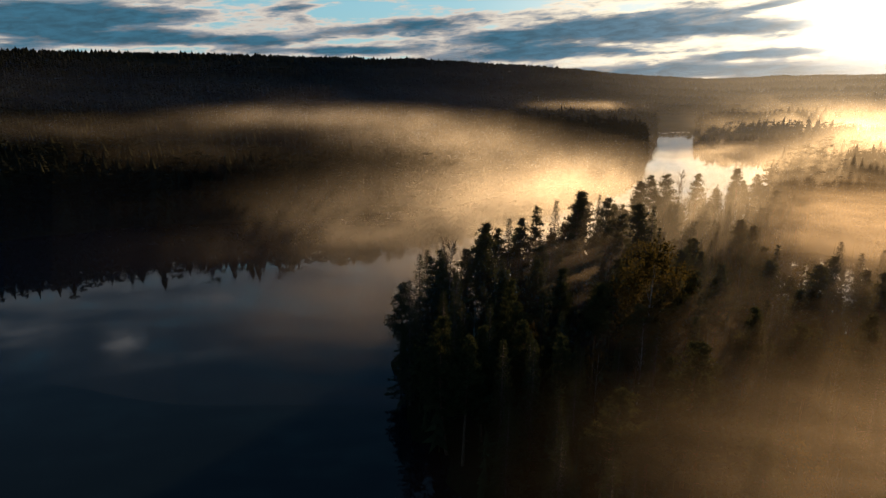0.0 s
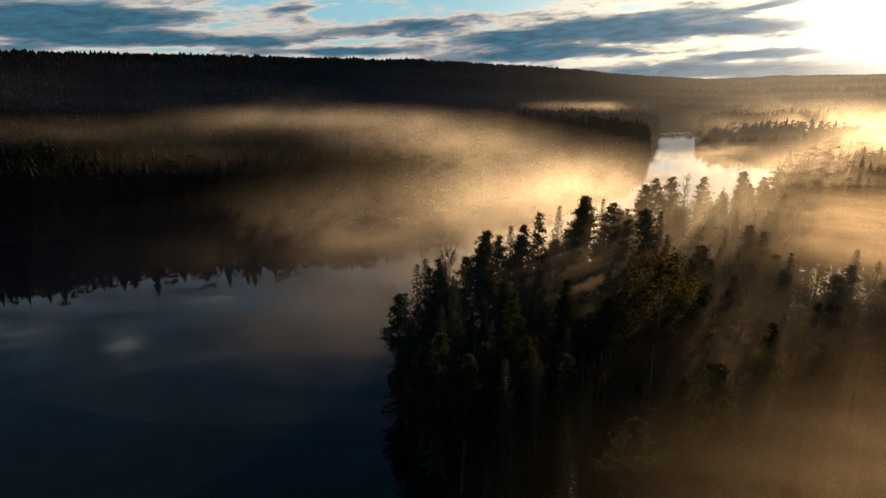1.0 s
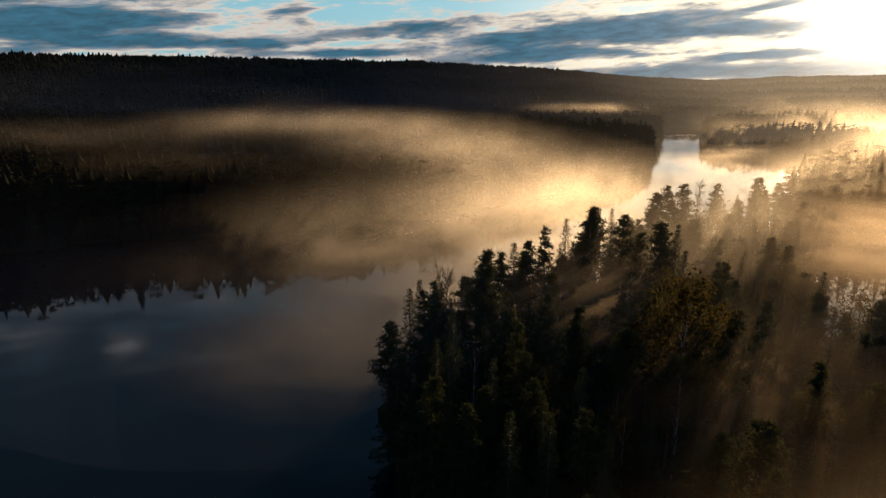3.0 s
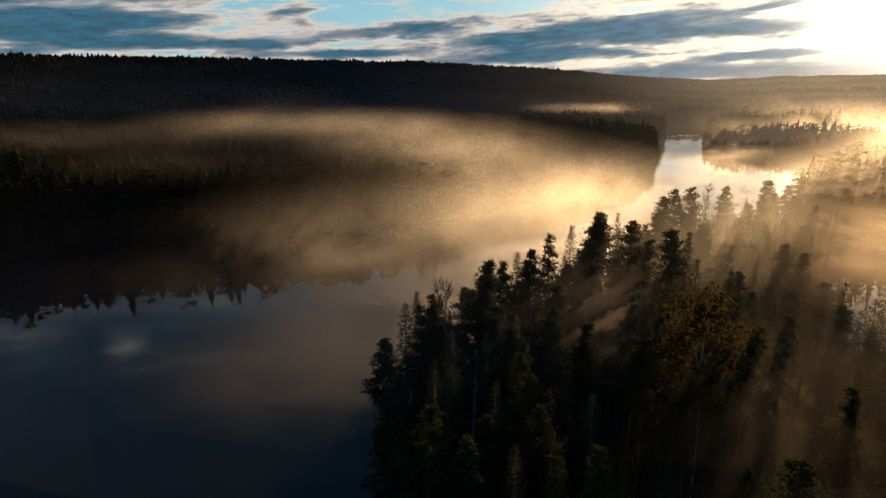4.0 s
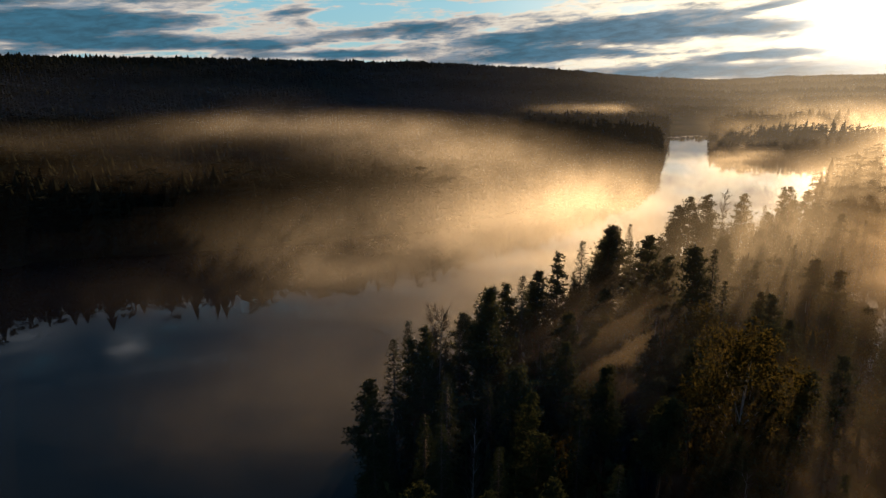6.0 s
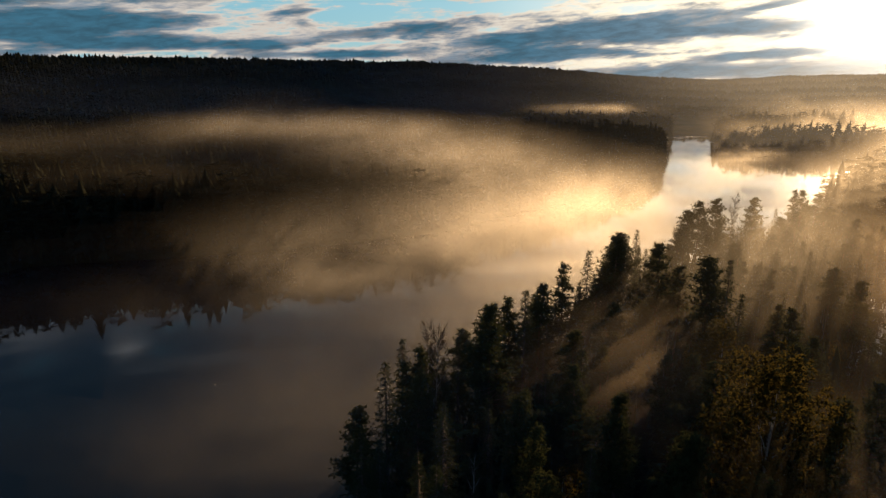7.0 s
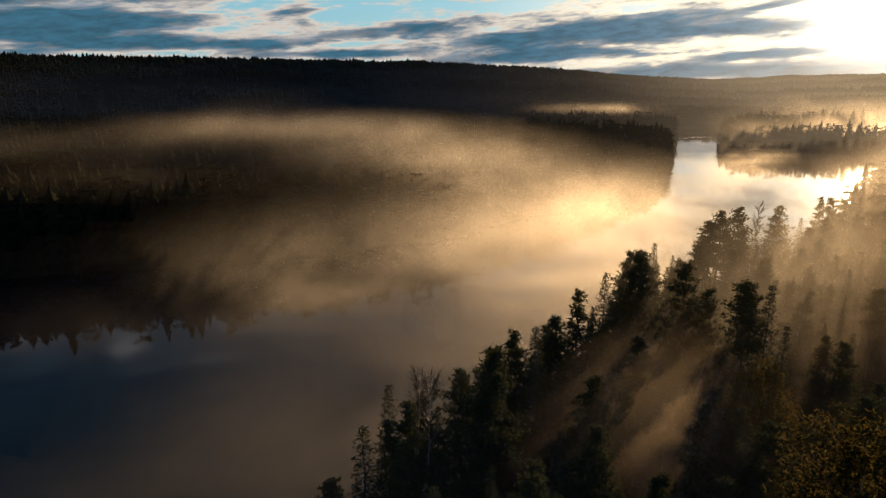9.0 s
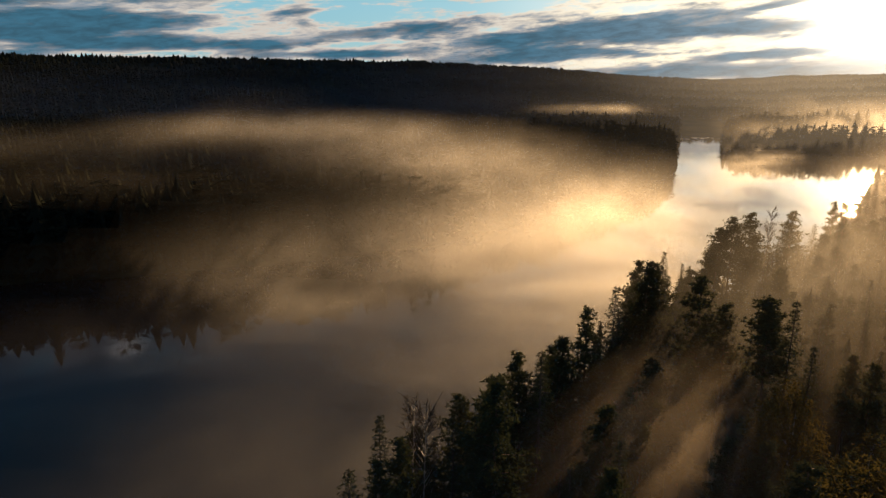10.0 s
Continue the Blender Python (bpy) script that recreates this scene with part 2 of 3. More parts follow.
# ---- plan ----
RIVER = np.array([(-700, -300), (-420, 40), (-260, 150), (-190, 200), (-172, 226), (-146, 246), (-95, 264), (-53, 282),
                  (-9, 311), (14, 343), (43, 374), (97, 464), (131, 520), (150, 580), (163, 645), (197, 738),
                  (212, 785), (190, 820), (120, 842), (0, 880), (0, 930), (130, 890), (220, 856), (262, 832), (270, 810),
                  (248, 765), (227, 706), (240, 686), (280, 676), (335, 668), (400, 672), (600, 700), (900, 760), (1200, 760), (1200, 660),
                  (900, 640), (600, 620), (420, 595), (305, 530), (245, 472), (208, 408), (160, 345), (112, 284),
                  (80, 258), (55, 240), (36, 212), (18, 186), (3, 162), (-10, 145), (-17, 131), (-14.5, 116), (-6, 99),
                  (3, 80), (8, 55), (5, 20), (-10, -30), (-60, -150), (-200, -350)], float)
INLET = np.array([(76, 158), (95, 158), (116, 182), (132, 222), (122, 238), (106, 226), (90, 198), (78, 174)], float)
SKYLINE = np.array([(-180, 1.0), (-90, 1.8), (-60, 1.9), (-39, 1.78), (-31, 1.78), (-18, 1.78), (-10, 1.55), (-5.5, 1.75),
                    (-1, 1.42), (3, 1.18), (8, 1.0), (12, 0.55), (17, 0.3), (20, 0.28), (24, 0.55), (30, 0.6), (45, 0.8),
                    (90, 1.0), (180, 1.0)])


def signed_distance(poly, x, y):
    """Metres from the polygon's outline, positive outside it."""
    best = np.full(x.shape, 1e12)
    inside = np.zeros(x.shape, bool)
    for (ax, ay), (bx, by) in zip(poly, np.roll(poly, -1, 0)):
        dx, dy = bx - ax, by - ay
        t = np.clip(((x - ax) * dx + (y - ay) * dy) / (dx * dx + dy * dy), 0, 1)
        best = np.minimum(best, (x - ax - t * dx) ** 2 + (y - ay - t * dy) ** 2)
        if dy:
            inside ^= ((ay > y) != (by > y)) & (x < dx * (y - ay) / dy + ax)
    return np.where(inside, -1, 1) * np.sqrt(best)


def ripple(x, y, size, seed):
    """Smooth, cheap, repeatable unevenness about 0."""
    rng = np.random.default_rng(seed)
    out = np.zeros(np.shape(x))
    for k in range(7):
        a, p, s = rng.uniform(0, 6.28), rng.uniform(0, 6.28), size * rng.uniform(0.5, 1.6)
        out += np.sin((x * math.cos(a) + y * math.sin(a)) * 6.28 / s + p)
    return out / 3.5


def smooth(v, lo, hi):
    t = np.clip((v - lo) / (hi - lo), 0, 1)
    return t * t * (3 - 2 * t)


def shore(x, y):
    return np.minimum(signed_distance(RIVER, x, y), signed_distance(INLET, x, y))


def ground_height(x, y, d=None):
    if d is None:
        d = shore(x, y)
    d = d + ripple(x, y, 22, 5) * 1.6
    bank_z = np.where(d < 0, np.maximum(d * 0.35, -3.0), 3.4 * smooth(d, 0, 16))
    r = np.hypot(x, y - 40)
    az = np.degrees(np.arctan2(x, y - 40))
    elev = np.interp(az, SKYLINE[:, 0], SKYLINE[:, 1])
    reach = np.interp(az, [-180, -40, -5, 12, 20, 24, 40, 180], [2600, 2500, 3100, 3500, 4300, 4500, 4300, 2600])
    top = 59 - 18 + reach * np.tan(np.radians(elev))
    rise = top * smooth(r, 350, reach * 1.04) ** 1.15
    rolling = ripple(x, y, 420, 9) * 9 * smooth(r, 500, 1400) * (0.25 + np.clip(elev, 0, 1.6))
    knoll = 11 * np.exp(-((x - 340) / 95) ** 2 - ((y - 755) / 55) ** 2)    # the headland where the river turns
    return bank_z + np.where(d > 0, knoll * smooth(d, 0, 45), 0) + np.where(d > 0, (rise + rolling * 0.8) * smooth(d, 10, 260), 0)


def mesh_object(name, verts, faces, mat, parent=None, smooth_faces=False):
    me = bpy.data.meshes.new(name)
    me.from_pydata([tuple(v) for v in verts], [], faces)
    me.materials.append(mat)
    if smooth_faces:
        me.polygons.foreach_set("use_smooth", [True] * len(me.polygons))
    ob = new(name, me)
    ob.parent = parent
    return ob


def quad_mesh(name, verts, tris, mat):
    """A large mesh of triangles from arrays."""
    me = bpy.data.meshes.new(name)
    me.vertices.add(len(verts))
    me.vertices.foreach_set("co", np.ascontiguousarray(verts, np.float32).ravel())
    me.loops.add(tris.size)
    me.loops.foreach_set("vertex_index", np.ascontiguousarray(tris, np.int32).ravel())
    me.polygons.add(len(tris))
    me.polygons.foreach_set("loop_start", np.arange(len(tris), dtype=np.int32) * tris.shape[1])
    me.update(calc_edges=True)
    me.materials.append(mat)
    return me


def axis(lo, hi, a, b, fine, grow=1.16, far=220.0):
    mid = list(np.arange(a, b + 0.1, fine))
    out, s, v = [], fine, b
    while v < hi:
        s = min(s * grow, far)
        v += s
        out.append(v)
    left, s, v = [], fine, a
    while v > lo:
        s = min(s * grow, far)
        v -= s
        left.append(v)
    return np.array(left[::-1] + mid + out)


def grid_faces(nx, ny):
    i, j = np.meshgrid(np.arange(nx - 1), np.arange(ny - 1), indexing="ij")
    k = (i * ny + j).ravel()
    return np.stack([k, k + ny, k + ny + 1, k + 1], 1)


def build_ground():
    xs, ys = axis(-6500, 6500, -260, 330, 6), axis(-2500, 6500, 30, 860, 6)
    gx, gy = np.meshgrid(xs, ys, indexing="ij")
    x, y = gx.ravel(), gy.ravel()
    z = ground_height(x, y) + ripple(x, y, 14, 3) * 0.25
    me = quad_mesh("ground", np.stack([x, y, z], 1), grid_faces(len(xs), len(ys)), GROUND)
    me.polygons.foreach_set("use_smooth", [True] * len(me.polygons))
    tagged(new("ground", me), "dark forest floor rising to low wooded hills", "ground", kind="structure")


build_ground()
river = mesh_object("water", [(-1500, -1200, 0), (1500, -1200, 0), (1500, 1300, 0), (-1500, 1300, 0)], [(0, 1, 2, 3)], WATER)
tagged(river, "still dark river mirroring the sky and mist", "river", kind="structure")


# ---- far woods ----
def small_conifer(rng, tiers, points, trunk=True, ragged=0.3):
    """A conifer one metre high, of drooping ragged skirts."""
    v, f = [], []
    for k in range(tiers):
        z0, z1 = 0.12 + 0.80 * k / tiers, 0.12 + 0.88 * (k + 1.35) / (tiers + 0.35)
        r = 0.135 * (1 - 0.86 * k / tiers) * rng.uniform(0.85, 1.15)
        base = len(v)
        v.append((rng.normal(0, 0.004), rng.normal(0, 0.004), min(z1, 1.0)))
        for p in range(points * 2):
            a = math.pi * p / points + rng.uniform(-0.15, 0.15)
            rr = r * (rng.uniform(0.75, 1.2) if p % 2 == 0 else rng.uniform(0.35, 0.6))
            v.append((rr * math.cos(a), rr * math.sin(a), z0 + (0.0 if p % 2 == 0 else 0.035) + rng.uniform(-ragged, ragged) * 0.05))
        for p in range(points * 2):
            f.append((base, base + 1 + p, base + 1 + (p + 1) % (points * 2)))
    if trunk:
        base = len(v)
        for p in range(3):
            a = 2.1 * p
            v.append((0.012 * math.cos(a), 0.012 * math.sin(a), -0.05))
        v.append((0, 0, 0.3))
        f += [(base + p, base + (p + 1) % 3, base + 3) for p in range(3)]
    return np.array(v), np.array(f)


def small_pine(rng, clumps):
    """A pine one metre high: bare stem below, ragged clumps above."""
    v, f = [], []
    for p in range(3):
        a = 2.1 * p
        v.append((0.014 * math.cos(a), 0.014 * math.sin(a), -0.05))
    v.append((0, 0, 0.95))
    f += [(p, (p + 1) % 3, 3) for p in range(3)]
    for k in range(clumps):
        z = rng.uniform(0.45, 0.97)
        spread = 0.13 * math.sin(math.pi * min(1, (1.06 - z) / 0.62)) ** 0.7
        a, q = rng.uniform(0, 6.28), rng.uniform(0.2, 1.0)
        c = np.array((spread * q * math.cos(a), spread * q * math.sin(a), z))
        for _ in range(6 if clumps > 9 else 4):
            b = len(v)
            s = 0.036 if clumps > 9 else 0.055
            v += [tuple(c + rng.normal(0, s, 3) * (1, 1, 0.55)) for _ in range(3)]
            f.append((b, b + 1, b + 2))
    return np.array(v), np.array(f)


def scatter(name, label, x, y, heights, kinds, mat, broad=1.0):
    """One mesh of many trees, from unit trees."""
    rng = np.random.default_rng(len(x))
    z = ground_height(x, y) - 0.3
    vs, fs, base = [], [], 0
    which = rng.integers(0, len(kinds), len(x))
    turn = rng.uniform(0, 6.28, len(x))
    wide = rng.uniform(0.85, 1.35, len(x)) * broad
    for k, (kv, kf) in enumerate(kinds):
        i = np.where(which == k)[0]
        if not len(i):
            continue
        c, s = np.cos(turn[i])[:, None], np.sin(turn[i])[:, None]
        h, w = heights[i][:, None], (heights[i] * wide[i])[:, None]
        px = (kv[:, 0] * c - kv[:, 1] * s) * w + x[i][:, None]
        py = (kv[:, 0] * s + kv[:, 1] * c) * w + y[i][:, None]
        pz = kv[:, 2] * h + z[i][:, None]
        vs.append(np.stack([px, py, pz], 2).reshape(-1, 3))
        off = (np.arange(len(i)) * len(kv))[:, None, None] + base
        fs.append((kf[None] + off).reshape(-1, 3))
        base += len(i) * len(kv)
    me = quad_mesh(name, np.concatenate(vs), np.concatenate(fs), mat)
    return tagged(new(name, me), label, "forest", kind="stuff")


def clearing(x, y):
    """The low open ground where the river turns away."""
    return ((x - 272) / 78) ** 2 + ((y - 922) / 108) ** 2 < 1


def random_points(rng, count, r0, r1, a0, a1):
    r = np.sqrt(rng.uniform(r0 * r0, r1 * r1, count))
    a = np.radians(rng.uniform(a0, a1, count))
    x, y = r * np.sin(a), r * np.cos(a) + 20
    open_ground = clearing(x, y)
    return x[~open_ground], y[~open_ground]


RNG = np.random.default_rng(11)
BANK_KINDS = [small_conifer(RNG, 6, 6) for _ in range(5)] + [small_pine(RNG, 18) for _ in range(4)]
MID_KINDS = [small_conifer(RNG, 3, 3, False) for _ in range(4)] + [small_pine(RNG, 4) for _ in range(3)]
FAR_KINDS = [small_conifer(RNG, 1, 4, False, 0.8) for _ in range(4)]


def build_woods():
    rng = np.random.default_rng(4)
    x, y = random_points(rng, 13000, 150, 760, -44, 44)
    d = shore(x, y)
    spit = near_spit(x, y)
    keep = (d > 2.5) & ~spit
    thin = rng.uniform(0, 1, len(x)) < np.where(d < 40, 1.0, 0.75)
    x, y = x[keep & thin], y[keep & thin]
    scatter("riverside_woods", "dense dark pine and spruce forest along the banks", x, y,
            rng.normal(22.5, 3.0, len(x)).clip(13, 29), BANK_KINDS, FAR_WOOD, 1.25)
    x, y = random_points(rng, 60000, 150, 860, -44, 44)
    d = shore(x, y)
    keep = (d > 1.0) & (d < 11) & ~near_spit(x, y)
    x, y = x[keep][:3000], y[keep][:3000]
    scatter("shore_thicket", "low dark thicket along the water's edge", x, y, rng.uniform(4, 12, len(x)), MID_KINDS, FAR_WOOD, 2.2)
    x, y = random_points(rng, 30000, 180, 860, -44, 44)
    d = shore(x, y)
    keep = (d > 2.0) & (d < 26) & ~near_spit(x, y)
    x, y = x[keep][:1900], y[keep][:1900]
    scatter("bank_woods", "close-grown dark spruce and pine at the river bank", x, y, rng.normal(20, 2.5, len(x)).clip(13, 25), BANK_KINDS, FAR_WOOD, 1.5)
    x, y = rng.uniform(150, 290, 520), rng.uniform(318, 400, 520)
    keep = shore(x, y) > 3
    x, y = x[keep], y[keep]
    scatter("tall_grove", "tall dark pines and spruces beyond the inlet", x, y, rng.normal(26, 1.6, len(x)).clip(21, 29.5), BANK_KINDS, FAR_WOOD, 1.25)
    x, y = rng.uniform(150, 400, 420), rng.uniform(1020, 1090, 420)
    scatter("meadow_edge_woods", "dense dark conifers closing the open ground", x, y, rng.normal(17, 1.5, len(x)), MID_KINDS, FAR_WOOD, 2.0)
    x, y = random_points(rng, 17000, 760, 1900, -44, 44)
    keep = shore(x, y) > 3
    x, y = x[keep], y[keep]
    scatter("valley_woods", "dark conifer forest covering the valley floor", x, y, rng.normal(17, 2.2, len(x)).clip(11, 23), MID_KINDS, FAR_WOOD, 2.1)
    x, y = random_points(rng, 34000, 1900, 4700, -42, 38)
    scatter("hill_woods", "far dark conifer forest on the hills", x, y, rng.normal(17, 2.6, len(x)).clip(10, 25), FAR_KINDS, FAR_WOOD, 3.0)


def near_spit(x, y):
    """The wooded spit by the camera, whose trees are built one by one."""
    return (y < 300) & (x > -60) & (x < 190) & (x > -19 + np.maximum(0, y - 130) * 0.55 - 12)


build_woods()


# ---- trees of the spit ----
def tube(v, f, path, radii, sides=6):
    base = len(v)
    for p, r in zip(path, radii):
        for k in range(sides):
            a = 2 * math.pi * k / sides
            v.append((p[0] + r * math.cos(a), p[1] + r * math.sin(a), p[2]))
    for j in range(len(path) - 1):
        for k in range(sides):
            a, b = base + j * sides + k, base + j * sides + (k + 1) % sides
            f.append((a, b, b + sides, a + sides))


def limb(v, f, a, b, r):
    """A thin tapered branch of three sides."""
    a, b = Vector(a), Vector(b)
    d = (b - a).normalized()
    s = d.orthogonal().normalized()
    t = d.cross(s)
    base = len(v)
    for k in range(3):
        w = s * math.cos(2.1 * k) + t * math.sin(2.1 * k)
        v.append(tuple(a + w * r))
    v.append(tuple(b))
    f.extend((base + k, base + (k + 1) % 3, base + 3) for k in range(3))


def tuft(v, f, rng, c, size, blades, flat=0.6, out=None, broad=1.0):
    """A tuft of needle sprays."""
    c = np.array(c)
    for _ in range(blades):
        d = rng.normal(0, 1, 3) * (1, 1, flat)
        if out is not None:
            d = d + out
        d /= np.linalg.norm(d) + 1e-6
        s = np.cross(d, rng.normal(0, 1, 3))
        s /= np.linalg.norm(s) + 1e-6
        l, w = size * rng.uniform(0.7, 1.3), size * rng.uniform(0.07, 0.12) * broad
        b = len(v)
        v.extend([tuple(c - s * w), tuple(c + s * w), tuple(c + d * l)])
        f.append((b, b + 1, b + 2))


def make_tree(name, label, trunk, crown, mats, limbs=None, category="tree"):
    root = tagged(new(name), label, category, "trees on the wooded spit")
    mesh_object("trunk", *trunk, mats[0], root, True)
    if limbs:
        tagged(mesh_object("bough", *limbs, mats[0], root), kind="stuff")
    mesh_object("crown", *crown, mats[1], root)
    return root


def pine(seed, bare=0.42, wide=0.16, point=0.6, h=25.0):
    """A Scots pine: bare stem, irregular layered crown."""
    rng = np.random.default_rng(seed)
    tv, tf, lv, lf, cv, cf = [], [], [], [], [], []
    bend = rng.normal(0, 0.35, (2, 2))

    def stem(t):
        return np.array((bend[0, 0] * math.sin(3 * t) + bend[1, 0] * t * t, bend[0, 1] * math.sin(2.6 * t) + bend[1, 1] * t * t, -0.6 + (h - 0.2) * t))

    ts = np.linspace(0, 1, 9)
    tube(tv, tf, [stem(t) for t in ts], [0.30 * (1 - 0.93 * t) + 0.012 for t in ts], 7)
    whorls = 20
    for k in range(whorls):
        t = bare + (0.985 - bare) * (k + rng.uniform(-0.3, 0.3)) / (whorls - 1)
        t = min(max(t, bare), 0.985)
        u = (t - bare) / (1 - bare)
        reach = h * wide * (0.40 + 0.75 * math.sin(math.pi * min(1, u * 0.75 + 0.18))) * (1 - point * u ** 2.2)
        for _ in range(5):
            a = rng.uniform(0, 6.28)
            l = reach * rng.uniform(0.45, 1.15)
            root_p = stem(t)
            tip = root_p + np.array((math.cos(a) * l, math.sin(a) * l, l * rng.uniform(0.0, 0.45)))
            limb(lv, lf, root_p, tip, 0.07)
            count = int(6 + l * 5.0)
            for q in range(count):
                g = 0.22 + 0.78 * (q + 1) / count
                p = root_p + (tip - root_p) * g + rng.normal(0, 0.38, 3) * (1, 1, 0.6)
                tuft(cv, cf, rng, p, 0.43, 9, 0.7, None, 1.8)
    for q in range(7):
        tuft(cv, cf, rng, stem(0.97 + 0.03 * q / 7) + rng.normal(0, 0.12, 3), 0.42, 8, 1.4)
    # dead stubs on the bare stem
    for _ in range(9):
        t, a = rng.uniform(0.2, bare), rng.uniform(0, 6.28)
        p = stem(t)
        limb(lv, lf, p, p + np.array((math.cos(a), math.sin(a), -0.1)) * rng.uniform(0.6, 1.6), 0.035)
    return make_tree("pine_tree", "tall dark Scots pine with a ragged crown", (tv, tf), (cv, cf), (PINE_BARK, PINE), (lv, lf))


def spruce(seed, wide=0.13, h=24.0):
    """A Norway spruce: drooping whorls to the ground, narrow top."""
    rng = np.random.default_rng(seed)
    tv, tf, lv, lf, cv, cf = [], [], [], [], [], []
    ts = np.linspace(0, 1, 7)
    tube(tv, tf, [(0, 0, -0.6 + (h + 0.4) * t) for t in ts], [0.26 * (1 - 0.95 * t) + 0.01 for t in ts], 6)
    z = 2.2
    while z < h - 0.4:
        u = z / h
        reach = h * wide * 1.3 * (1 - u) ** 0.82 * rng.uniform(0.75, 1.15) + 0.1
        for a in np.arange(0, 6.28, 1.15) + rng.uniform(0, 6.28):
            a += rng.uniform(-0.3, 0.3)
            l = reach * rng.uniform(0.65, 1.15)
            tip = np.array((math.cos(a) * l, math.sin(a) * l, z - l * 0.30))
            limb(lv, lf, (0, 0, z), tip, 0.04)
            count = max(3, int(l * 3.2))
            for q in range(count):
                g = 0.3 + 0.7 * (q + 1) / count
                p = np.array((0, 0, z)) + (tip - (0, 0, z)) * g + rng.normal(0, 0.12, 3)
                tuft(cv, cf, rng, p, 0.30 + 0.34 * (1 - u), 8, 0.5, np.array((math.cos(a) * 0.7, math.sin(a) * 0.7, -0.35)))
        z += 0.66 * (1.15 - 0.5 * u)
    return make_tree("spruce_tree", "dark narrow spruce with drooping boughs", (tv, tf), (cv, cf), (DARK_BARK, SPRUCE), (lv, lf))


def birch(seed, h=15.0, wide=0.24, leafy=48):
    """A birch still in yellow leaf: forked stem, rounded clumps."""
    rng = np.random.default_rng(seed)
    tv, tf, lv, lf, cv, cf = [], [], [], [], [], []
    ts = np.linspace(0, 1, 7)
    tube(tv, tf, [(0.3 * math.sin(2 * t), 0.2 * t, -0.5 + h * 0.95 * t) for t in ts], [0.17 * (1 - 0.92 * t) + 0.01 for t in ts], 6)
    lobes = 18
    for k in range(lobes):
        t = 0.14 + 0.80 * k / (lobes - 1)
        a = k * 2.4 + rng.uniform(-0.4, 0.4)
        out = 0.8 * h * wide * (0.25 + 0.75 * math.sin(math.pi * min(1.0, 1.12 - t * 0.98))) * rng.uniform(0.75, 1.1) * (1.0 if k < lobes - 2 else 0.25)
        c = np.array((math.cos(a) * out, math.sin(a) * out, h * t * rng.uniform(0.97, 1.03) + 0.4))
        r = h * wide * 0.62 * (1.05 - 0.4 * t)
        limb(lv, lf, (0.3 * math.sin(2 * t), 0.2 * t, h * 0.9 * t * 0.8), c, 0.045)
        for q in range(leafy):
            d = rng.normal(0, 1, 3)
            d /= np.linalg.norm(d)
            p = c + d * r * rng.uniform(0.5, 1.05) * (1, 1, 1.1)
            tuft(cv, cf, rng, p, 0.30, 7, 1.0, d * 0.5, 2.6)
    return make_tree("birch_tree", "birch in yellow autumn leaf among the pines", (tv, tf), (cv, cf), (WHITE_BARK, BIRCH_LEAF), (lv, lf))


def bare_birch(seed, h=21.0):
    """A leafless birch: upswept limbs and a haze of fine twigs."""
    rng = np.random.default_rng(seed)
    tv, tf, lv, lf, cv, cf = [], [], [], [], [], []
    ts = np.linspace(0, 1, 8)
    tube(tv, tf, [(0.25 * math.sin(4 * t), 0.1 * t, -0.5 + h * t) for t in ts], [0.16 * (1 - 0.94 * t) + 0.008 for t in ts], 6)
    for k in range(46):
        t = rng.uniform(0.3, 0.97)
        a = rng.uniform(0, 6.28)
        l = h * 0.17 * (1.1 - t) ** 0.6 * rng.uniform(0.6, 1.2)
        p0 = np.array((0.25 * math.sin(4 * t), 0.1 * t, -0.5 + h * t))
        tip = p0 + np.array((math.cos(a) * l * 0.6, math.sin(a) * l * 0.6, l * 1.1))
        limb(lv, lf, p0, tip, 0.04)
        for q in range(14):
            g = rng.uniform(0.25, 1.0)
            p = p0 + (tip - p0) * g
            limb(cv, cf, p, p + rng.normal(0, 0.4, 3) + np.array((math.cos(a) * 0.4, math.sin(a) * 0.4, rng.uniform(-0.1, 0.9))), 0.03)
    return make_tree("bare_birch_tree", "slender leafless birch with fine twigs at the shore", (tv, tf), (cv, cf), (WHITE_BARK, TWIGS), (lv, lf))


PINES = [pine(1, 0.4, 0.15, 0.40), pine(2, 0.48, 0.115, 0.85), pine(3, 0.34, 0.14, 0.85), pine(4, 0.58, 0.11, 0.4), pine(5, 0.28, 0.125, 0.95),
         pine(6, 0.42, 0.15, 0.65)]
SPRUCES = [spruce(11), spruce(12, 0.11), spruce(13, 0.15)]
BIRCHES = [birch(21), birch(22, 15.0, 0.27, 190)]
BARE = [bare_birch(31), bare_birch(32)]
HEIGHT = {"pine_tree": 25.0, "spruce_tree": 24.2, "birch_tree": 15.6, "bare_birch_tree": 21.5}
used = set()


def plant(kind, x, y, top, turn):
    """Stands a tree on the ground with its top at a height."""
    base = float(ground_height(np.array([float(x)]), np.array([float(y)]))[0])
    s = (top - base) / HEIGHT[kind.name.split(".")[0]]
    m = Matrix.Translation((x, y, base)) @ Matrix.Rotation(turn, 4, "Z") @ Matrix.Diagonal((s, s, s, 1))
    if kind.name not in used:
        used.add(kind.name)
        kind.matrix_world = m
        return kind
    ob = copy_thing(kind, m)
    ob.scale = (s, s, s)
    return ob


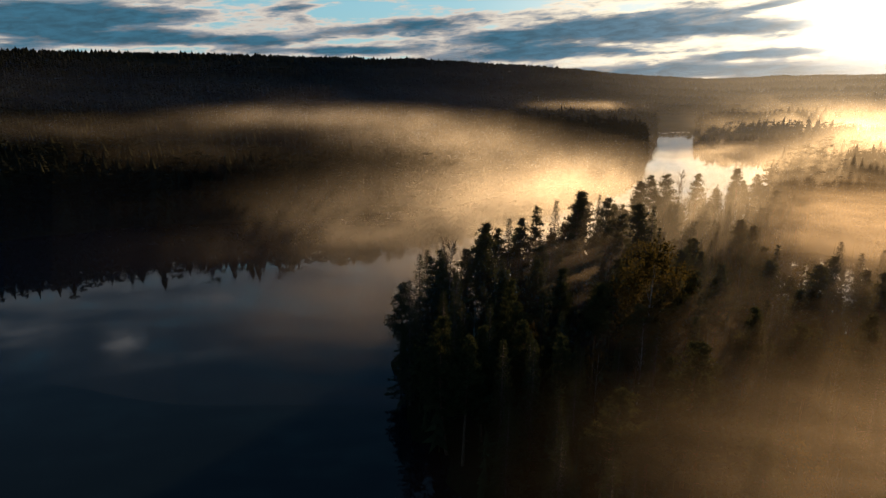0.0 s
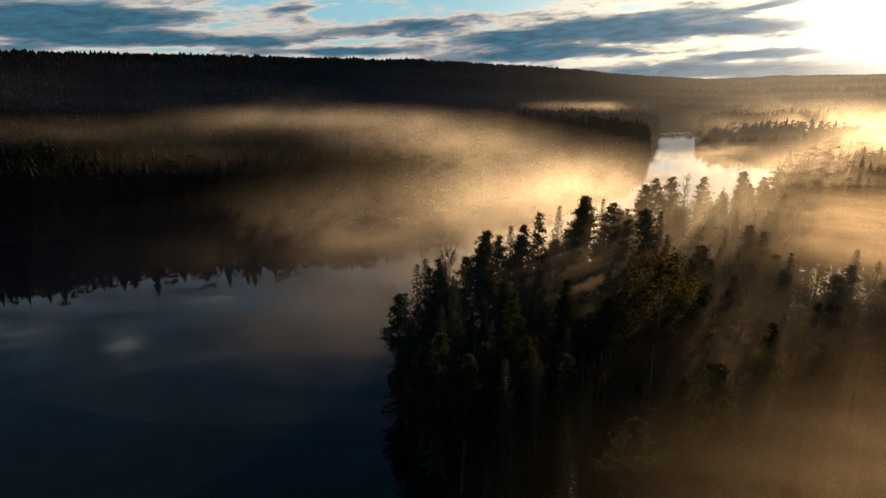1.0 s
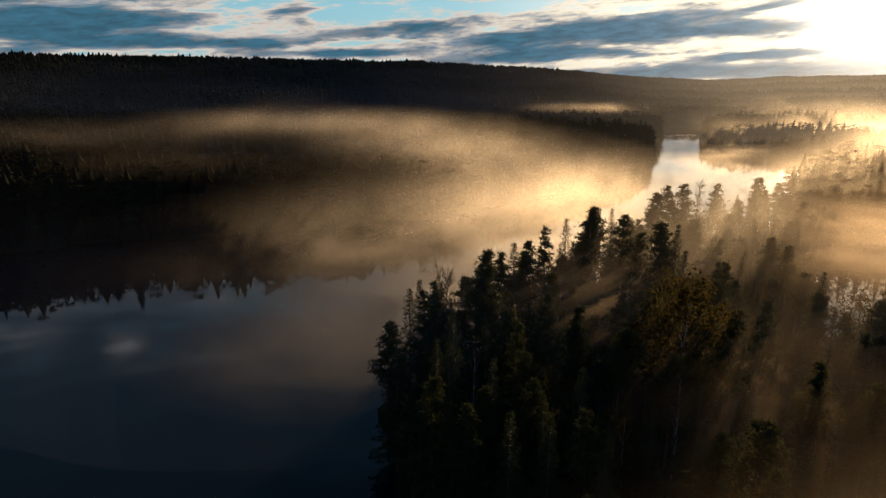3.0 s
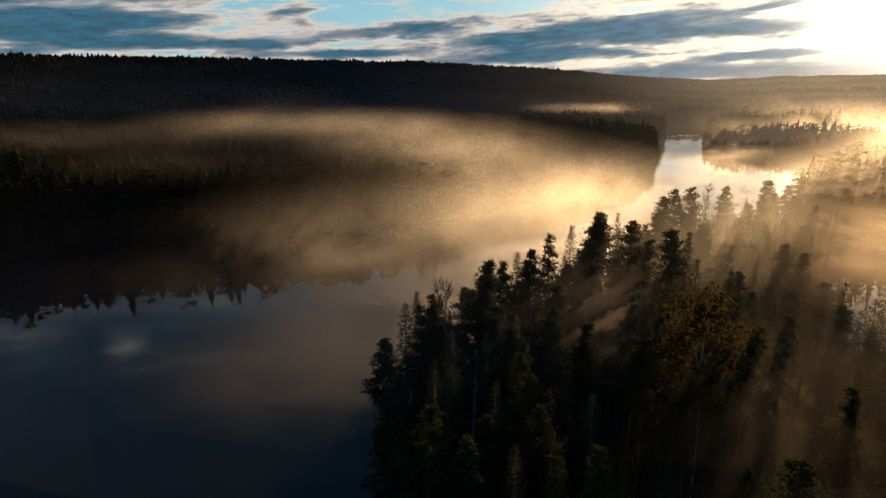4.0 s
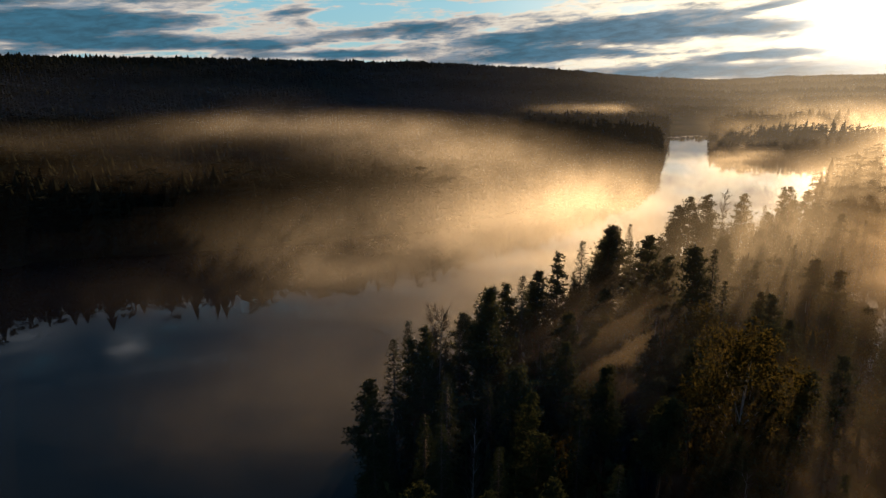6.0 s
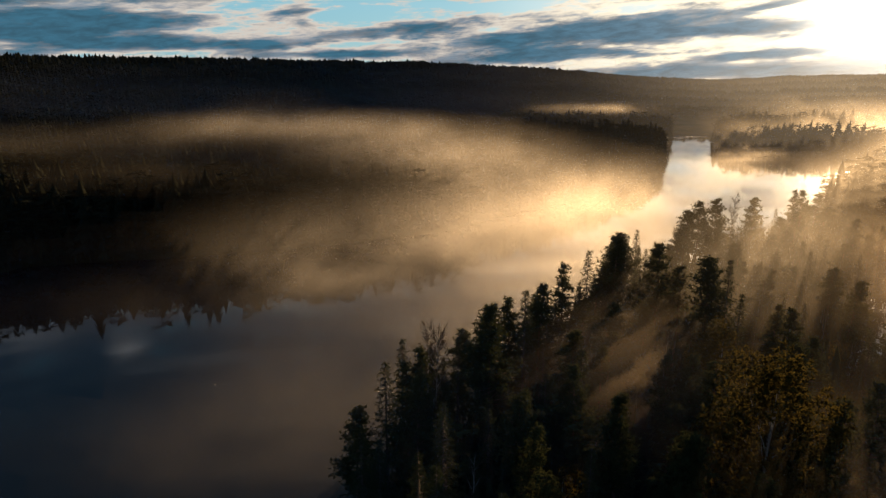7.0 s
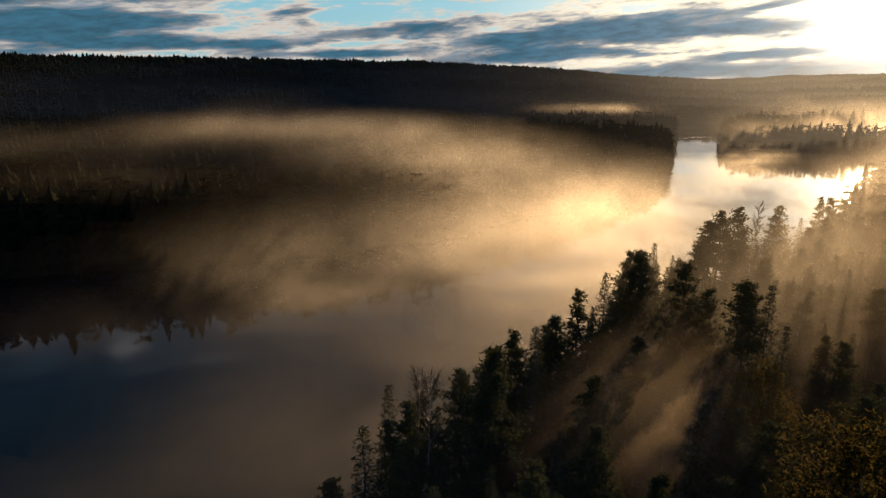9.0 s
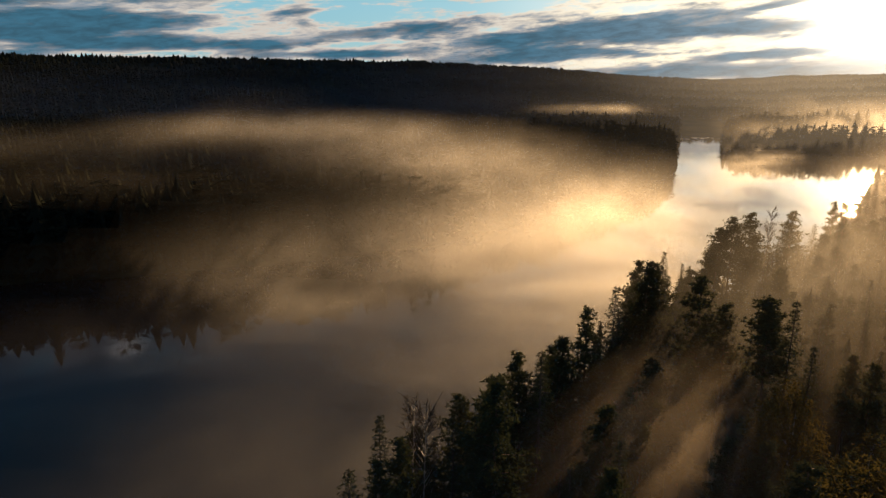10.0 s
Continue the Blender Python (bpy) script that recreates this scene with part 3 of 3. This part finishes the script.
# kind, x, y, height of the top: the trees that stand out against water and mist
MARKED = [
    (PINES[0], 30.6, 182.6, 30.4), (PINES[1], 28.6, 181.0, 30.0), (PINES[4], -5.8, 133.0, 26.0), (PINES[2], 4.2, 136.0, 31.6),
    (PINES[4], 16.2, 160.0, 30.4), (PINES[3], 42.2, 164.3, 30.5), (PINES[5], 83.4, 249.2, 26.5), (PINES[0], 62.2, 232.3, 28.2),
    (PINES[2], 100.4, 257.0, 28.0), (PINES[1], 3.1, 139.4, 29.5), (PINES[5], 36.3, 176.8, 29.5), (SPRUCES[1], 45.5, 164.5, 30.2),
    (BARE[1], 75.9, 243.5, 28.5), (PINES[4], 104.9, 269.2, 26.0), (PINES[0], 70.9, 243.2, 27.2), (SPRUCES[2], -9.4, 126.4, 26.6), (PINES[4], -7.6, 130.6, 25.0),
    (BIRCHES[1], 34.6, 120.6, 30.0), (BIRCHES[1], 40.0, 151.0, 22.5), (BIRCHES[0], 47.0, 146.0, 20.0), (BARE[0], -3.8, 138.7, 27.0), (BARE[1], -5.3, 139.5, 26.6), (SPRUCES[0], 8.8, 145.0, 30.2),
    (SPRUCES[0], 22.0, 170.5, 29.8), (PINES[2], 12.5, 152.0, 29.0), (PINES[3], 57.0, 226.0, 27.0),
]


def build_spit():
    rng = np.random.default_rng(77)
    placed = [(m[1], m[2]) for m in MARKED]
    for k, (kind, x, y, top) in enumerate(MARKED):
        plant(kind, x, y, top, k * 1.7)
    tries = 0
    while len(placed) < 400 and tries < 60000:
        tries += 1
        x, y = rng.uniform(-24, 130), rng.uniform(52, 288)
        a = np.array([x]), np.array([y])
        d = float(shore(*a)[0])
        if d < 2.0 or not near_spit(*a)[0]:
            continue
        gap = 3.2 if d < 16 else 4.6
        if any((x - px) ** 2 + (y - py) ** 2 < gap * gap for px, py in placed):
            continue
        placed.append((x, y))
        base, low = 3.0, 0.84 if x > 45 and y > 165 else 1.0
        roll = rng.uniform()
        if roll < 0.42:
            kind, h = PINES[rng.integers(len(PINES))], rng.uniform(17, 23.5)
        elif roll < 0.84:
            kind, h = SPRUCES[rng.integers(len(SPRUCES))], rng.uniform(14, 23)
        elif roll < 0.97:
            kind, h = BIRCHES[0], rng.uniform(11, 16)
        else:
            kind, h = BARE[rng.integers(len(BARE))], rng.uniform(15, 19)
        plant(kind, x, y, base + h * low, rng.uniform(0, 6.28))


def fill_spit():
    """Close-standing younger trees under and between the tall ones."""
    rng = np.random.default_rng(78)
    x, y = rng.uniform(-24, 190, 9000), rng.uniform(20, 296, 9000)
    keep = (shore(x, y) > 1.5) & near_spit(x, y)
    x, y = x[keep][:1900], y[keep][:1900]
    scatter("undergrowth", "dense young spruce and pine between the tall trees", x, y, rng.uniform(4, 16, len(x)), BANK_KINDS, SPRUCE)


build_spit()
fill_spit()


# ---- mist ----
# x, y, half length, half width, turn (degrees), height of the middle, half height, strength
LOW_BANKS = [    # lying between the trees of the spit and over the inlet
    (126, 217, 46, 24, 60, 15, 10, 0.14), (46, 56, 30, 15, 15, 25, 6, 0.11), (70, 84, 30, 16, 40, 20, 7, 0.018), (24, 149, 15, 9, 60, 15, 7, 0.10),
    (44, 112, 26, 16, 60, 14, 8, 0.020), (60, 178, 24, 12, 55, 16, 7, 0.014), (100, 168, 36, 20, 60, 24, 7, 0.16),
]
RISING_BANKS = [    # over the river, the far banks and the woods
    (32, 290, 60, 32, 58, 12, 11, 0.23), (-11, 251, 48, 22, 28, 9, 14, 0.24), (-56, 240, 36, 18, 22, 9, 11, 0.035),
    (-30, 220, 58, 15, 28, 6, 7, 0.10), (-100, 226, 36, 16, 20, 8, 9, 0.008),
    (-84, 380, 70, 58, -35, 37.5, 4.5, 0.095), (-26, 318, 42, 44, 30, 33.5, 5.5, 0.12), (-85, 318, 18, 14, 0, 47, 5, 0.05),
    (-170, 330, 80, 50, 10, 35, 5, 0.016), (-110, 280, 60, 30, 20, 28, 5, 0.010), (0, 325, 40, 34, 60, 25, 8, 0.10),
    (202, 565, 110, 22, 62, 4, 4, 0.08), (290, 630, 120, 26, 5, 5, 5, 0.03), (370, 745, 90, 36, 8, 33, 11, 0.015), (345, 650, 100, 20, 4, 19, 15, 0.085),
    (130, 830, 60, 22, 5, 30, 4, 0.05), (150, 304, 46, 24, 52, 20, 9, 0.08),
    (222, 360, 80, 30, 52, 26, 13, 0.09), (30, 220, 70, 24, 58, 8, 8, 0.13), (72, 212, 46, 16, 50, 18, 10, 0.08), (0, 170, 60, 30, 50, 6, 7, 0.07),
]
LAYERS = [4.0, 9.0, 13.5, 17.0, 20.5, 24.0, 28.0, 32.0, 37.0, 43.0]
# place along y, spacing
SHEETS = [(y, 15.0) for y in np.arange(130, 475, 15.0)] + [(y, 40.0) for y in np.arange(475, 960, 40.0)]


def mist_density(banks, x, y, z):
    out = np.zeros(x.shape)
    for cx, cy, ra, rb, turn, cz, rz, s in banks:
        c, n = math.cos(radians(turn)), math.sin(radians(turn))
        u, v = ((x - cx) * c + (y - cy) * n) / ra, (-(x - cx) * n + (y - cy) * c) / rb
        out += s * np.exp(-(u * u + v * v) ** 1.4) * np.exp(-((z - cz) / rz) ** 2)
    return np.clip(out, 0, 0.9) * smooth(z, 0.5, 5.0)


def mist_sheet(x, y, z, banks, faces, mat, label, group, share=1.0):
    d = mist_density(banks, x, y, z) * share
    keep = d[faces].max(1) > 0.002
    if not keep.any():
        return
    me = quad_mesh("mist", np.stack([x, y, z], 1), faces[keep], mat)
    me.polygons.foreach_set("use_smooth", [True] * len(me.polygons))
    me.attributes.new("mist_amount", "FLOAT", "POINT").data.foreach_set("value", d.astype(np.float32))
    tagged(new("mist", me), label, "mist", group, kind="stuff")


def build_mist():
    xs, ys = np.arange(-20, 400, 8.0), np.arange(40, 520, 8.0)
    gx, gy = np.meshgrid(xs, ys, indexing="ij")
    x, y = gx.ravel(), gy.ravel()
    for k, level in enumerate(LAYERS):
        z = level + ripple(x, y, 120, 40 + k) * 1.4
        mist_sheet(x, y, z, LOW_BANKS, grid_faces(len(xs), len(ys)), MIST, "thin mist lying between the trees, tinted with the sun's gold", "low mist")
    xs, zs = np.arange(-640, 900, 12.0), np.arange(0, 68, 3.0)
    gx, gz = np.meshgrid(xs, zs, indexing="ij")
    x, z = gx.ravel(), gz.ravel()
    for k, (y0, gap) in enumerate(SHEETS):
        y = y0 + z * 0.9 + ripple(x, z * 3, 170, 60 + k) * 9
        mist_sheet(x, y, z, RISING_BANKS, grid_faces(len(xs), len(zs)), VEIL, "pale golden mist rising off the river", "rising mist", min(gap / 24, 2.0))


def build_haze():
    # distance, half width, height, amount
    # the sheets at 112 and 330 are added as glare over the near darks
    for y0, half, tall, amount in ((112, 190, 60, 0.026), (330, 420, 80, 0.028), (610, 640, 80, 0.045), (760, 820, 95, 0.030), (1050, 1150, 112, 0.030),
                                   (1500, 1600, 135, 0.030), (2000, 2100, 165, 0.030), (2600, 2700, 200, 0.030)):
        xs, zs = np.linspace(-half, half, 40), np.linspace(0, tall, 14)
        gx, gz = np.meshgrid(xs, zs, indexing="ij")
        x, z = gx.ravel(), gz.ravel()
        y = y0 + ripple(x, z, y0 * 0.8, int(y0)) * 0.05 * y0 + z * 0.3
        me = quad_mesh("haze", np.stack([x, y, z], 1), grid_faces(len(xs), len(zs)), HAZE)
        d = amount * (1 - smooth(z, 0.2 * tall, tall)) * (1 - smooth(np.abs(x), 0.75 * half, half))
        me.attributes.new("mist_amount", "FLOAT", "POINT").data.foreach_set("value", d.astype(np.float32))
        tagged(new("haze", me), "faint blue haze between the far ridges, nearer sheets added to lift the darks", "haze", "layers of haze", kind="stuff")


build_mist()
build_haze()


# ---- rocks where the river turns ----
def rock(seed, size):
    rng = np.random.default_rng(seed)
    bm = bmesh.new()
    bmesh.ops.create_icosphere(bm, subdivisions=2, radius=size)
    for v in bm.verts:
        v.co = Vector((v.co.x * 1.7, v.co.y * 1.1, v.co.z * 0.55)) * rng.uniform(0.85, 1.12)
    me = bpy.data.meshes.new("rock")
    bm.to_mesh(me)
    bm.free()
    me.materials.append(STONE)
    return tagged(new("rock", me), "low dark wet rock in the rapids", "rock", "rocks in the rapids")


STONE = bark("wet_stone", (0.03, 0.03, 0.03), (0.12, 0.115, 0.11))
first = rock(3, 1.8)
first.matrix_world = pose(219, 789, 0.1, 0, 0, 20)
for k, (x, y) in enumerate([(223, 796), (229, 801), (236, 799), (243, 805), (226, 788), (234, 791)]):
    copy_thing(first, pose(x, y, 0.05, 0, 0, 50 * k))


# ---- white water over the rapids ----
def foam_material():
    m, n = material("river_foam")
    pos = n.node("ShaderNodeNewGeometry").outputs["Position"]
    f = n.step(n.noise(pos, 1.4, 5.0, 0.65), 0.35, 0.65)
    col = n.mix(f, (0.45, 0.48, 0.50, 1), (0.82, 0.83, 0.84, 1))
    b = n.node("ShaderNodeBsdfPrincipled", {"Base Color": col, "Roughness": 0.5})
    n.node("ShaderNodeOutputMaterial", {"Surface": b.outputs[0]})
    return m


def build_rapids():
    rng = np.random.default_rng(91)
    v, f = [], []
    for k in range(16):
        u = k / 15
        cx, cy = 217 + 36 * u + rng.uniform(-3, 3), 788 + 22 * u + rng.uniform(-6, 6)
        la, lb, turn = rng.uniform(2.5, 6.0), rng.uniform(0.5, 1.3), rng.uniform(-0.2, 0.5)
        base = len(v)
        v.append((cx, cy, 0.26))
        for j in range(12):
            a = 2 * math.pi * j / 12
            p, q = math.cos(a) * la * rng.uniform(0.6, 1.2), math.sin(a) * lb * rng.uniform(0.6, 1.2)
            v.append((cx + p * math.cos(turn) - q * math.sin(turn), cy + p * math.sin(turn) + q * math.cos(turn), 0.02))
        f += [(base, base + 1 + j, base + 1 + (j + 1) % 12) for j in range(12)]
    ob = mesh_object("white_water", v, f, foam_material(), None, True)
    tagged(ob, "pale broken water running over the river's rapids", "rapids", kind="stuff")


build_rapids()
